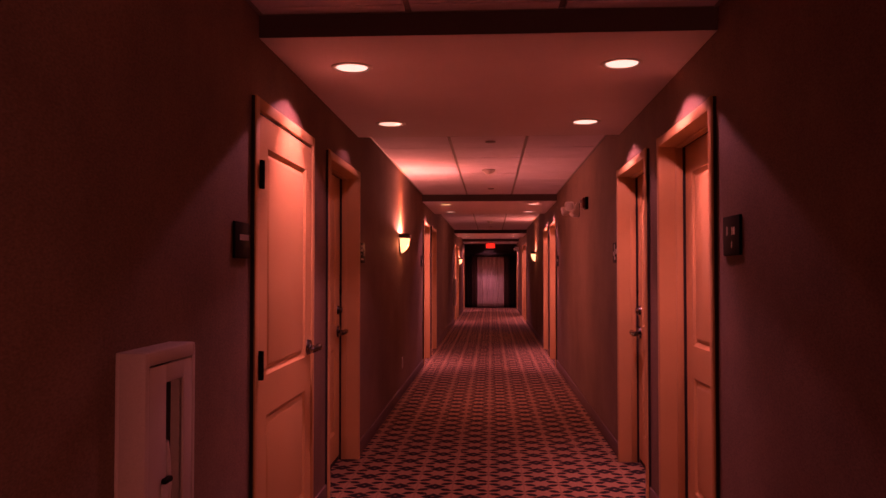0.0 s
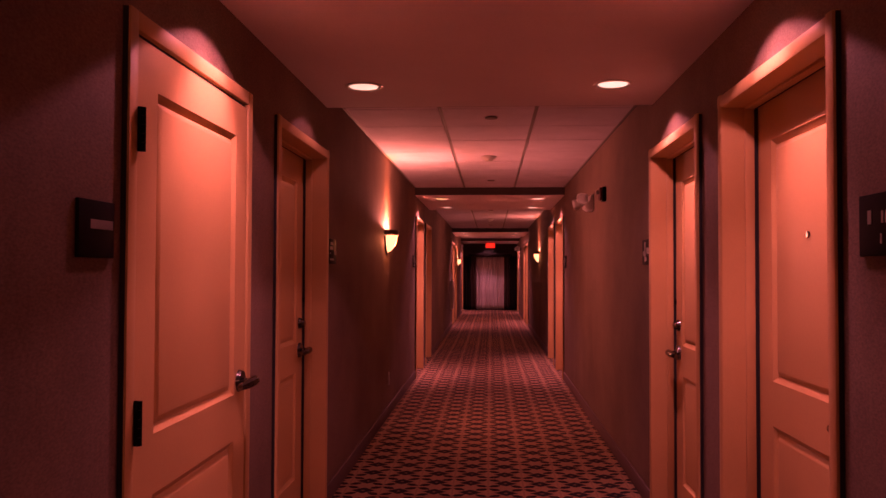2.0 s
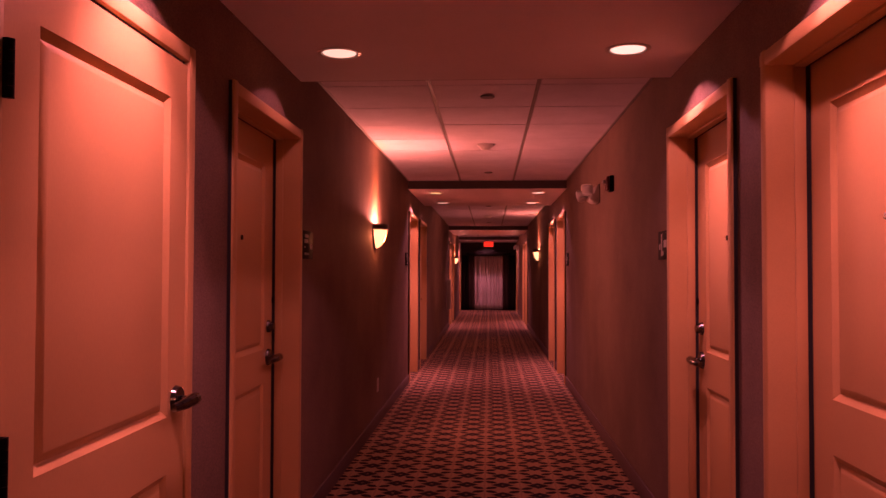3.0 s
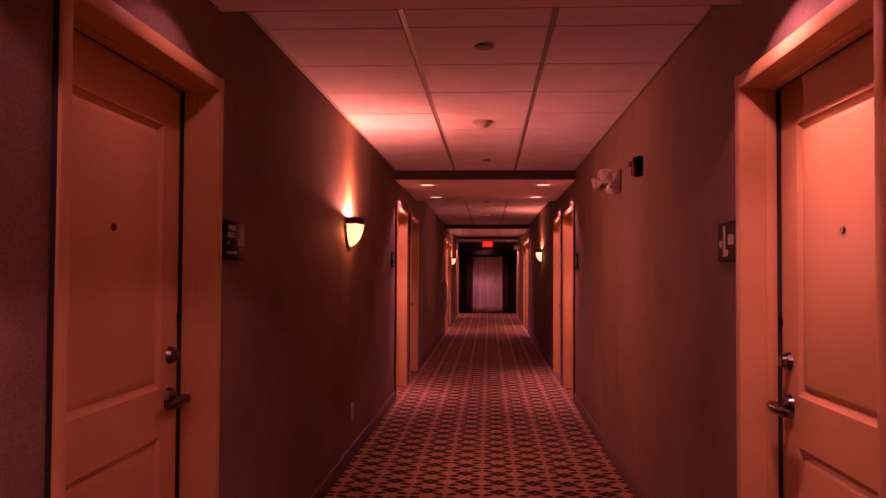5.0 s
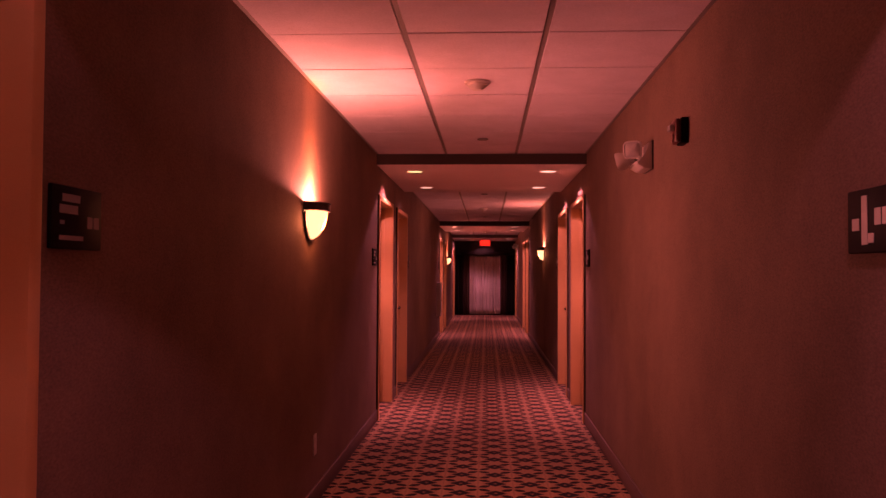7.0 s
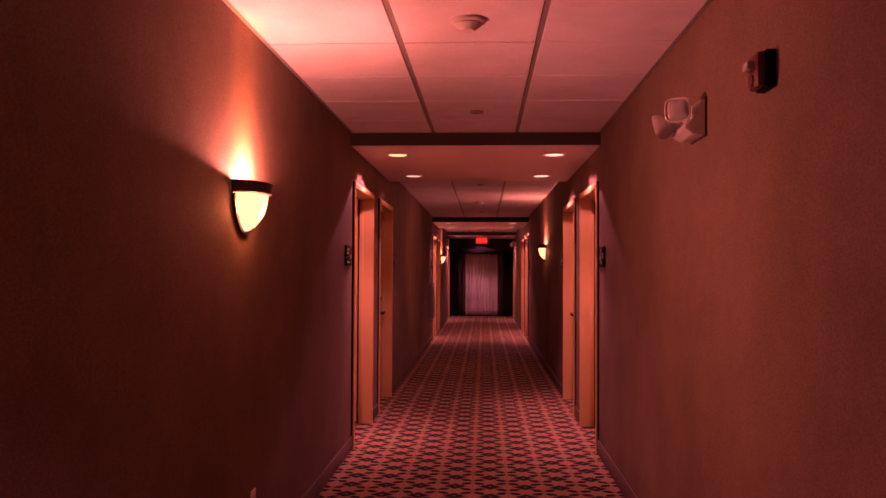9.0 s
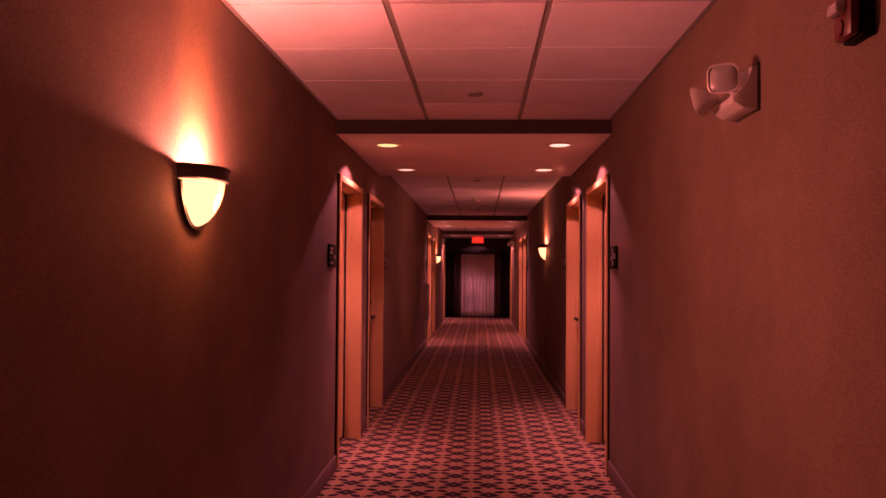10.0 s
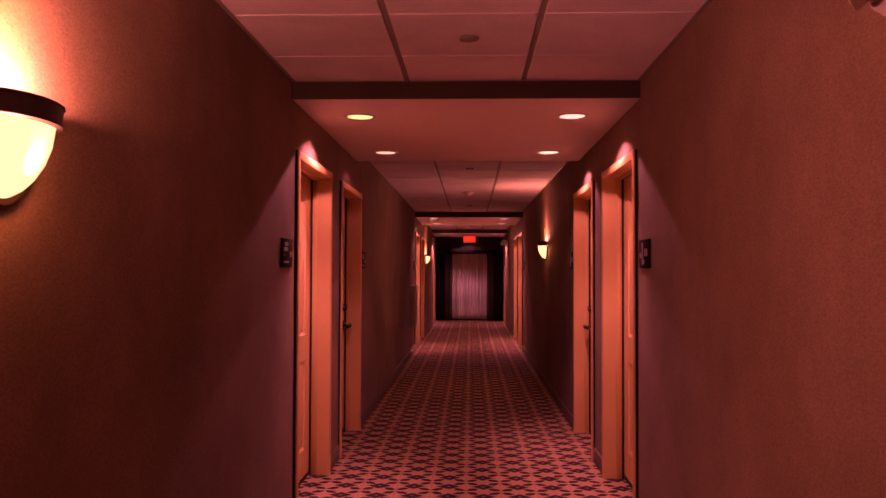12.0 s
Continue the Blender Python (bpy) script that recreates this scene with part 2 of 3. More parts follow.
bays = [(START, SOFFITS[0][0])] + [(a[1], c[0]) for a, c in zip(SOFFITS, SOFFITS[1:])]
for y0, y1 in bays:
    bm, bg = bmesh.new(), bmesh.new()
    rows = [y0] + [TILE_Y0 + TILE * k for k in range(-30, 60) if y0 + 0.03 < TILE_Y0 + TILE * k < y1 - 0.03] + [y1]
    cols = [-W, -0.305, 0.305, W]
    h = 0.0115
    for a, c in zip(rows, rows[1:]):
        for p, q in zip(cols, cols[1:]):
            sag = random.uniform(0, 0.0025)
            box(bm, p + (0.013 if p > -W else 0.017), q - (0.013 if q < W else 0.017), a + 0.0065, c - 0.0065, TILE_Z - sag, TILE_Z + 0.02, bevel=0.0025)
    box(bm, -W, W, y0, y1, TILE_Z + 0.03, TILE_Z + 0.1)
    for yy in rows[1:-1]:
        box(bg, -W, W, yy - h, yy + h, TILE_Z + 0.0125, TILE_Z + 0.026)
    for xx in cols[1:-1]:
        box(bg, xx - h, xx + h, y0, y1, TILE_Z + 0.004, TILE_Z + 0.0265)
    for sx in (-1, 1):
        box(bg, min(sx * W, sx * (W - 0.018)), max(sx * W, sx * (W - 0.018)), y0, y1, TILE_Z - 0.003, TILE_Z + 0.03)
    for yy, e in ((y0, 0.018), (y1, -0.018)):
        box(bg, -W + 0.019, W - 0.019, min(yy, yy + e), max(yy, yy + e), TILE_Z - 0.003, TILE_Z + 0.03)
    c = part("ceiling_tiled", bm, TILE_M, smooth=False)
    tagged(c, "white mineral-fibre tiles in a suspended ceiling", "ceiling", kind="structure")
    part("grid", bg, GRID_M, c, "grey metal ceiling grid", smooth=False)


# ---- doors ----
def slab_bm(w, h, thick, panels, stile):
    """A door leaf, its face in the plane x = 0, with moulded sunk panels."""
    bm = bmesh.new()
    ys = [-w / 2, -w / 2 + stile, w / 2 - stile, w / 2]
    zs = [0.0] + [z for p in panels for z in p] + [h]

    def quad(*co):
        bm.faces.new([bm.verts.new(c) for c in co])

    for i in range(3):
        for j in range(len(zs) - 1):
            a, c, p, q = ys[i], ys[i + 1], zs[j], zs[j + 1]
            if i == 1 and j % 2 == 1:
                steps = [(0, 0), (0.003, -0.003), (0.021, -0.014), (0.040, -0.004), (0.043, -0.0035)]
                for (e0, d0), (e1, d1) in zip(steps, steps[1:]):
                    o = [(d0, a + e0, p + e0), (d0, c - e0, p + e0), (d0, c - e0, q - e0), (d0, a + e0, q - e0)]
                    n = [(d1, a + e1, p + e1), (d1, c - e1, p + e1), (d1, c - e1, q - e1), (d1, a + e1, q - e1)]
                    for k in range(4):
                        quad(o[k], o[(k + 1) % 4], n[(k + 1) % 4], n[k])
                e, d = steps[-1]
                quad((d, a + e, p + e), (d, c - e, p + e), (d, c - e, q - e), (d, a + e, q - e))
            else:
                quad((0, a, p), (0, c, p), (0, c, q), (0, a, q))
    y0, y1 = ys[0], ys[-1]
    b = -thick
    quad((0, y0, 0), (0, y0, h), (b, y0, h), (b, y0, 0))
    quad((0, y1, 0), (b, y1, 0), (b, y1, h), (0, y1, h))
    quad((0, y0, h), (0, y1, h), (b, y1, h), (b, y0, h))
    quad((0, y0, 0), (b, y0, 0), (b, y1, 0), (0, y1, 0))
    quad((b, y0, 0), (b, y0, h), (b, y1, h), (b, y1, 0))
    bmesh.ops.remove_doubles(bm, verts=bm.verts, dist=1e-5)
    return bm


def lever(parent, x, y, z, way):
    """A lever handle on its rose; way: +1 or -1 along y."""
    bm = bmesh.new()
    rod(bm, (x, y, z), (x + 0.014, y, z), 0.041, 0.036, 28)
    rod(bm, (x + 0.01, y, z), (x + 0.055, y, z), 0.011)
    h = part("handle", bm, CHROME, parent, "satin chrome lever handle")
    bm = bmesh.new()
    pts = [(0.055, -0.014, 0.0), (0.058, 0.02, 0.001), (0.057, 0.06, -0.001), (0.052, 0.100, -0.004), (0.044, 0.124, -0.006)]
    rad = [0.0185, 0.019, 0.0175, 0.015, 0.0115]
    for (p, r), (q, s) in zip(zip(pts, rad), list(zip(pts, rad))[1:]):
        rod(bm, (x + p[0], y + way * p[1], z + p[2]), (x + q[0], y + way * q[1], z + q[2]), r, s, 14)
    part("lever", bm, CHROME, h)


# depth from the wall's face and distance from the opening: deep reveal, eased edge, flat face, rounded outer edge
CASING_PROFILE = [(-0.155, 0.0), (0.010, 0.0), (0.019, 0.003), (0.022, 0.009), (0.022, 0.040), (0.019, 0.047), (0.013, FACE), (-0.155, FACE)]


def prism(bm, outline, axis, a, c):
    """A closed bar of the given outline, (x, y) run along z or (x, z) run along y."""
    def at(p, t):
        return (p[0], p[1], t) if axis == "z" else (p[0], t, p[1])
    ends = [[bm.verts.new(at(p, t)) for p in outline] for t in (a, c)]
    bm.faces.new(ends[0])
    bm.faces.new(list(reversed(ends[1])))
    for k in range(len(outline)):
        q = (k + 1) % len(outline)
        bm.faces.new((ends[0][k], ends[1][k], ends[1][q], ends[0][q]))
    return bm


def edge_shades(root, half, deep):
    """Dark strips on a frame's outer side faces, added to stand in for their shade."""
    for s in (-1, 1):
        a, c = sorted((s * (half + 0.0005), s * (half + 0.0035)))
        part("edge_shade", bm_box(0.0005, deep, a, c, 0.0, TOP - 0.003), GAP, root, "dark strip for the unlit side of the frame", smooth=False)


def door(name, handle, label, half=DOOR_W / 2):
    """Guest room door, set back in its frame. Origin on the wall's face at the floor, x into the corridor; handle: the end (+1, -1) with the lock."""
    root = new(name)
    inner = half - FACE
    back = -0.115
    for s in (-1, 1):
        bm = bmesh.new()
        a, c = sorted((s * half, s * inner))
        prism(bm, [(x, s * (inner + f)) for x, f in CASING_PROFILE], "z", 0, TOP - 0.0005)
        st, si = sorted((s * inner, s * (inner - 0.009)))
        box(bm, back + 0.014, back + 0.05, st, si, 0, TOP - FACE, bevel=0.003)
        part("jamb", bm, CASING, root)
    edge_shades(root, half, 0.013)
    bm = bmesh.new()
    prism(bm, [(x - 0.0006, TOP - FACE + f) for x, f in CASING_PROFILE], "y", -half + 0.001, half - 0.001)
    box(bm, back + 0.0145, back + 0.0495, -inner + 0.0092, inner - 0.0092, TOP - FACE - 0.009, TOP - FACE + 0.001, bevel=0.003)
    part("head", bm, CASING, root)
    w, h = 2 * inner - 0.022, TOP - FACE - 0.036
    leaf = part("leaf", slab_bm(w, h, 0.042, [(0.17, 0.74), (0.90, 1.77)], 0.135), DOOR, root)
    leaf.location = (back, 0, 0.032)
    bm = bmesh.new()
    for s in (-1, 1):
        a, c = sorted((s * (inner - 0.0005), s * (inner - 0.0115)))
        box(bm, back - 0.045, back - 0.006, a, c, 0.0, h)
    box(bm, back - 0.045, back - 0.004, -inner, inner, 0.0, 0.031)
    box(bm, back - 0.045, back - 0.006, -inner, inner, h + 0.0322, h + 0.0358)
    part("seal", bm, GAP, root, "black gap seal round the leaf", smooth=False)
    bm = bmesh.new()
    for s in (-1, 1):
        a, c = sorted((s * (inner + 0.0005), s * (inner - 0.004)))
        box(bm, back - 0.001, back + 0.014, a, c, 0.0, TOP - FACE - 0.0045)
    box(bm, back - 0.001, back + 0.014, -inner, inner, TOP - FACE - 0.004, TOP - FACE + 0.0005)
    part("gasket", bm, GAP, root, "black rubber gasket on the stop", smooth=False)
    part("backing", bm_box(back - 0.09, back - 0.05, -half + 0.02, half - 0.02, 0, TOP - 0.02), GAP, root, smooth=False)
    hy = handle * (w / 2 - 0.065)
    lever(root, back, hy, 0.888, -handle)
    bm = bmesh.new()
    rod(bm, (back, hy, 1.035), (back + 0.014, hy, 1.035), 0.031, 0.027, 24)
    rod(bm, (back + 0.014, hy, 1.035), (back + 0.032, hy, 1.035), 0.021, 0.019, 24)
    part("deadbolt", bm, CHROME, root, "satin chrome deadbolt")
    part("latch_guard", bm_box(back - 0.002, back + 0.012, handle * (w / 2) - 0.005, handle * (w / 2) + 0.006, 1.145, 1.175, bevel=0.003), BLACK, root)
    bm = bmesh.new()
    rod(bm, (back - 0.01, 0, 1.445), (back + 0.003, 0, 1.445), 0.013, 0.010, 20)
    part("peephole", bm, CHROME, root)
    tagged(root, label, "door", kind="structure")
    return root


def service_door():
    """Flush outward door with exposed hinges on its near edge."""
    root = new("door_service")
    half = DOOR_W / 2
    inner = half - FACE
    for s in (-1, 1):
        bm = bmesh.new()
        a, c = sorted((s * half, s * inner))
        box(bm, -0.15, 0.02, a, c, 0, TOP, bevel=0.004)
        part("jamb", bm, CASING, root)
    edge_shades(root, half, 0.014)
    part("head", bm_box(-0.15, 0.0195, -inner - 0.001, inner + 0.001, TOP - FACE, TOP - 0.0005, bevel=0.004), CASING, root)
    w, h = 2 * inner - 0.014, TOP - FACE - 0.028
    leaf = part("leaf", slab_bm(w, h, 0.042, [(0.17, 0.70), (0.865, 1.80)], 0.125), DOOR, root)
    leaf.location = (0.014, 0, 0.012)
    bm = bmesh.new()
    for s in (-1, 1):
        a, c = sorted((s * (inner - 0.0005), s * (inner - 0.0065)))
        box(bm, -0.03, 0.002, a, c, 0.0, h)
    box(bm, -0.03, 0.002, -inner, inner, h + 0.0125, h + 0.0275)
    part("seal", bm, GAP, root, "black gap round the leaf", smooth=False)
    part("backing", bm_box(-0.1, -0.05, -half + 0.02, half - 0.02, 0, TOP - 0.02), GAP, root, smooth=False)
    for z in (0.22, 0.93, 1.69):
        bm = bmesh.new()
        for k in range(5):
            rod(bm, (0.031, -inner + 0.002, z - 0.058 + k * 0.0232), (0.031, -inner + 0.002, z - 0.0363 + k * 0.0232), 0.0085, seg=14)
        box(bm, 0.0185, 0.031, -inner - 0.006, -inner + 0.004, z - 0.058, z + 0.058, bevel=0.001)
        part("hinge", bm, BLACK, root, "dark steel butt hinge")
    lever(root, 0.014, w / 2 - 0.065, 0.92, -1)
    tagged(root, "cream painted two-panel service door with exposed dark hinges, closed", "door", kind="structure")
    return root


masters = {}
for n, (side, y0, y1, far, service) in enumerate(sorted(DOORS, key=lambda d: (d[1], d[0])), 1):
    m = pose(side * W, (y0 + y1) / 2, 0, 0, 0, 0 if side < 0 else 180)
    if service:
        d = service_door()
        d.matrix_basis = m
    else:
        h = (1 if far else -1) * (1 if side < 0 else -1)
        if y1 - y0 > DOOR_W + 0.01:
            d = door("door", h, "cream painted two-panel guest room door, closed, in a wide frame", (y1 - y0) / 2)
            d.matrix_basis = m
        elif h not in masters:
            masters[h] = d = door("door", h, "cream painted two-panel guest room door, closed")
            d.matrix_basis = m
        else:
            d = copy_thing(masters[h], m)
    d.name = "door_%d" % n


# ---- downlights ----
def downlight(power, glow, label, spread=1.0):
    root = new("downlight")
    bm = lathe(bmesh.new(), [(0.074, 0.012), (0.075, -0.002), (0.080, -0.006), (0.094, -0.004), (0.097, 0.0), (0.097, 0.002)], 40)
    part("trim_ring", bm, WHITE, root, "white round trim ring")
    part("lens", lathe(bmesh.new(), [(0.0735, 0.0005), (0.07, -0.0035), (0.04, -0.006), (0.002, -0.0065)], 40), glow, root, "glowing frosted lens")
    for energy, cone, blend, tilt in ((DOWN_WIDE * power * spread, 124, 0.1, 0), (DOWN_BEAM * power, 78, 0.7, 18)):
        la = bpy.data.lights.new("downlight_bulb", "SPOT")
        la.energy, la.color, la.spot_size, la.spot_blend, la.shadow_soft_size = energy, DOWN_RGB, radians(cone), blend, 0.03
        lo = new("downlight_bulb", la)
        lo.parent = root
        lo.matrix_local = pose(-0.035, 0, -0.008, 0, tilt, 0)  # thrown towards the wall
    tagged(root, label, "ceiling light", "corridor downlights")
    return root


spots = []
for a in (-4.25, 3.75, 11.47, 20.72):
    spots += [(sx * 0.62, a + e) for e in (0, 1.43) for sx in (-1, 1)]
spots += [(-0.62, 26.62), (0.62, 26.62), (0.0, END - 0.36)]
# the far one on the west side of each lowered ceiling, and the one at the end wall, burn low
BRIGHT = "round recessed downlight, brightly lit, in the lowered ceiling"
kinds = {"new": downlight(2.4, LENS_WARM, "round recessed downlight with a yellowish lens, brightly lit"), "fresh": downlight(1.95, LENS_GLOW, BRIGHT), "far": downlight(2.2, LENS_GLOW, BRIGHT), "worn": downlight(1.15, LENS_GLOW, BRIGHT),
         "end": downlight(0.65, LENS_DIM, "round recessed downlight, dimly lit, before the end wall"),
         "low": downlight(0.05, LENS_LOW, "round recessed downlight, dimly lit, in the lowered ceiling", 4.6)}
used = set()
for x, y in spots:
    if x == 0:
        kind = "end"
    elif x < 0 and any(abs(y - d) < 0.1 for d in (5.18, 12.9, 22.15)):
        kind = "low"
    elif y > 18:
        kind = "far"
    elif x < 0 and 11 < y < 12:
        kind = "new"
    else:
        kind = "worn" if y < 8 else "fresh"
    at = pose(x, y, SOFFIT_Z, 0, 0, 180 if x > 0 else 0)
    if kind in used:
        copy_thing(kinds[kind], at)
    else:
        kinds[kind].matrix_basis = at
        used.add(kind)


# ---- wall sconces ----
def sconce(power):
    """Half-round shield of glowing glass under a dark band, open at the top. x into the corridor, origin at the band's top on the wall."""
    root = new("wall_sconce")

    def shell(bm, rings, seg=20):
        rows = []
        for ry, rx, z in rings:
            rows.append([bm.verts.new((max(rx * math.sin(math.pi * i / seg), 0.0), ry * math.cos(math.pi * i / seg), z)) for i in range(seg + 1)])
        for a, c in zip(rows, rows[1:]):
            for i in range(seg):
                bm.faces.new((a[i], a[i + 1], c[i + 1], c[i]))
        return bm

    glass = [(0.140, 0.098, -0.042), (0.131, 0.093, -0.085), (0.113, 0.082, -0.122), (0.088, 0.066, -0.154), (0.060, 0.046, -0.178), (0.030, 0.024, -0.193), (0.002, 0.002, -0.198)]
    shade = part("glass_shade", shell(bmesh.new(), glass), SCONCE_GLOW, root, "glowing cream glass shade")
    bm = bmesh.new()
    edge = [(0.013 + r, z - 0.010) for r, x, z in glass]
    outline = [(r, z) for r, z in edge] + [(-r, z) for r, z in reversed(edge)]
    low = [bm.verts.new((0.001, y, z)) for y, z in outline]
    top = [bm.verts.new((0.012, y, z)) for y, z in outline]
    bm.faces.new(low)
    bm.faces.new(list(reversed(top)))
    for k in range(len(low)):
        q = (k + 1) % len(low)
        bm.faces.new((low[k], low[q], top[q], top[k]))
    part("back_plate", bm, BRONZE, root, "dark bronze back plate")
    bm = shell(bmesh.new(), [(0.144, 0.102, -0.048), (0.154, 0.112, -0.044), (0.154, 0.112, -0.006), (0.158, 0.116, -0.004), (0.158, 0.116, 0.0), (0.150, 0.108, 0.0), (0.144, 0.102, -0.044)])
    part("band", bm, BRONZE, root, "dark bronze band")
    shade.visible_shadow = False  # the bulb shines through the glass
    for energy, cone, blend, rgb, m in ((SCONCE_UP, 178, 0.1, (1.0, 0.215, 0.16), pose(0.085, 0, -0.016, 180)),
                                        (SCONCE_BEAM, 60, 1.0, (1.0, 0.145, 0.015), look((0.09, 0, -0.15), (0.0, 0, 0.03))),
                                        (SCONCE_OUT, 165, 0.8, SCONCE_RGB, look((0.03, 0, -0.10), (1.0, 0, -0.25)))):
        la = bpy.data.lights.new("sconce_bulb", "SPOT")
        la.energy, la.color, la.spot_size, la.spot_blend, la.shadow_soft_size = energy * power, rgb, radians(cone), blend, 0.025
        lo = new("sconce_bulb", la)
        lo.parent = root
        lo.matrix_local = m
    la = bpy.data.lights.new("sconce_bulb", "POINT")
    la.energy, la.color, la.shadow_soft_size = SCONCE_BULB * power, (1.0, 0.2, 0.08), 0.02
    lo = new("sconce_bulb", la)
    lo.parent = root
    lo.location = (0.05, 0, -0.10)
    tagged(root, "shield-shaped glass wall sconce with a dark band, lit", "wall lamp", "corridor sconces")
    return root


for side, y, power in ((-1, 8.355, 1.0), (1, 16.2, 0.42), (-1, 23.6, 0.5), (1, -1.5, 1.7)):
    sconce(power).matrix_basis = pose(side * W, y, 1.685, 0, 0, 0 if side < 0 else 180)


# ---- room plates ----
def plate(marks, w=0.23, h=0.145):
    root = new("room_sign")
    part("panel", bm_box(0, 0.011, -w / 2, w / 2, -h / 2, h / 2, bevel=0.003), BLACK, root)
    for y0, y1, z0, z1 in marks:
        part("marking", bm_box(0.0112, 0.0126, y0, y1, z0, z1, bevel=0.0005), MARK, root, "pale raised marking", smooth=False)
    tagged(root, "black door sign with pale markings on the wall", "sign", "door signs")
    return root


GUEST = [(-0.042, -0.014, -0.054, 0.057), (-0.013, 0.016, -0.051, -0.029), (-0.089, -0.054, -0.021, 0.007), (0.019, 0.048, -0.012, 0.025), (0.054, 0.084, -0.012, 0.025)]
WEST = [(-0.073, 0.007, 0.036, 0.054), (-0.084, -0.003, 0.009, 0.029), (0.042, 0.067, -0.021, 0.007), (0.073, 0.099, -0.021, 0.007), (-0.084, 0.024, -0.052, -0.041), (-0.081, -0.062, -0.016, -0.007)]
masters = {1: plate(GUEST), -1: plate(WEST)}
used = set()
for side, y in ((-1, 5.845), (1, 5.84), (-1, 10.87), (1, 10.88), (-1, 13.80), (1, 13.80), (-1, 20.15), (1, 20.15), (-1, 23.1), (1, 23.1)):
    at = pose(side * W, y, 1.435, 0, 0, 0 if side < 0 else 180)
    if side in used:
        copy_thing(masters[side], at)
    else:
        masters[side].matrix_basis = at
        used.add(side)
# the two plates before the first doors are smaller and plainer
service = plate([(-0.035, 0.075, 0.0, 0.022)], 0.17, 0.135)
service.matrix_basis = pose(-W, 3.03, 1.42)
small = plate([(-0.052, -0.034, 0.002, 0.034), (0.014, 0.024, 0.002, 0.030), (0.032, 0.050, 0.002, 0.030), (0.008, 0.016, -0.045, -0.022)], 0.20, 0.145)
small.matrix_basis = pose(W, 3.085, 1.435, 0, 0, 180)


# ---- extinguisher cabinets ----
def cabinet():
    """Shallow surface cabinet: bevelled tub, inset door with a tall dark slot, pull latch. x into the corridor, origin on the wall at its foot."""
    root = new("extinguisher_cabinet")
    d, w, h = 0.08, 0.34, 0.655
    f0, f1 = d - 0.012, d - 0.003
    y0, y1, z0, z1 = -w / 2 + 0.03, w / 2 - 0.022, 0.03, h - 0.042   # the door
    bm = bmesh.new()
    box(bm, 0, 0.012, -w / 2, w / 2, 0, h, bevel=0.004)
    part("back_panel", bm, CABINET, root)
    for a, c in ((-w / 2, y0 - 0.002), (y1 + 0.002, w / 2)):
        part("side_panel", bm_box(0.006, d, a, c, 0, h, bevel=0.008), CABINET, root)
    for a, c in ((z1 + 0.003, h - 0.0005), (0.0005, z0 - 0.003)):
        part("rail", bm_box(0.006, d - 0.0005, -w / 2 + 0.012, w / 2 - 0.012, a, c, bevel=0.008), CABINET, root)
    s0, s1, t0, t1 = -0.034, 0.088, 0.10, h - 0.092                     # its slot
    bm = bmesh.new()
    box(bm, f0, f1, y0, s0, z0, z1, bevel=0.002)
    box(bm, f0, f1, s1, y1, z0, z1, bevel=0.002)
    box(bm, f0, f1 - 0.0003, s0 - 0.001, s1 + 0.001, t1, z1, bevel=0.002)
    box(bm, f0, f1 - 0.0003, s0 - 0.001, s1 + 0.001, z0, t0, bevel=0.002)
    dr = part("cabinet_door", bm, CABINET, root)
    part("lining", bm_box(0.0125, 0.016, y0 + 0.004, y1 - 0.004, z0, z1), GAP, root, "dark cabinet interior", smooth=False)
    part("latch", bm_box(f1, f1 + 0.016, s0 - 0.034, s0 + 0.012, 0.302, 0.316, bevel=0.004), BLACK, dr, "black pull latch")
    part("latch_plate", bm_box(f1, f1 + 0.006, s0 - 0.034, s0 + 0.006, 0.215, 0.300, bevel=0.003), CABINET, dr)
    tagged(root, "pale enamelled fire extinguisher cabinet with a dark slot, on the wall", "cabinet", "extinguisher cabinets")
    return root


def extinguisher():
    """Stands in the cabinet behind the slot; x into the corridor, origin on the wall at the cabinet's foot."""
    root = new("fire_extinguisher")
    m = Matrix.Translation((0.041, 0, 0)) @ Matrix.Diagonal((0.42, 1, 1, 1))
    part("cylinder", lathe(bmesh.new(), [(0.002, 0.034), (0.052, 0.036), (0.056, 0.06), (0.056, 0.25), (0.045, 0.285), (0.02, 0.30), (0.002, 0.302)], 24, m), RED, root)
    part("rating_label", bm_box(0.0625, 0.0655, -0.03, 0.03, 0.15, 0.22, bevel=0.001), WHITE, root, "white label")
    bm = bmesh.new()
    rod(bm, (0.041, 0, 0.298), (0.041, 0, 0.345), 0.014, 0.012, 16)
    box(bm, 0.030, 0.052, -0.045, 0.03, 0.345, 0.365, bevel=0.005)
    part("valve", bm, WHITE, root, "pale valve and lever")
    bm = bmesh.new()
    pts = [(-0.012, 0.40), (-0.004, 0.375), (0.004, 0.34), (0.010, 0.29), (0.008, 0.24), (0.002, 0.20)]
    for (ya, za), (yb, zb) in zip(pts, pts[1:]):
        rod(bm, (0.060, ya, za), (0.060, yb, zb), 0.0085, seg=12)
    part("hose", bm, WHITE, root, "pale discharge hose")
    return tagged(root, "red fire extinguisher with a pale hose inside its cabinet", "fire extinguisher")


first = cabinet()
first.matrix_basis = pose(-W, 2.21, 0.445)
extinguisher().matrix_basis = pose(-W, 2.225, 0.445)
copy_thing(first, pose(-W, 19.73, 0.445))


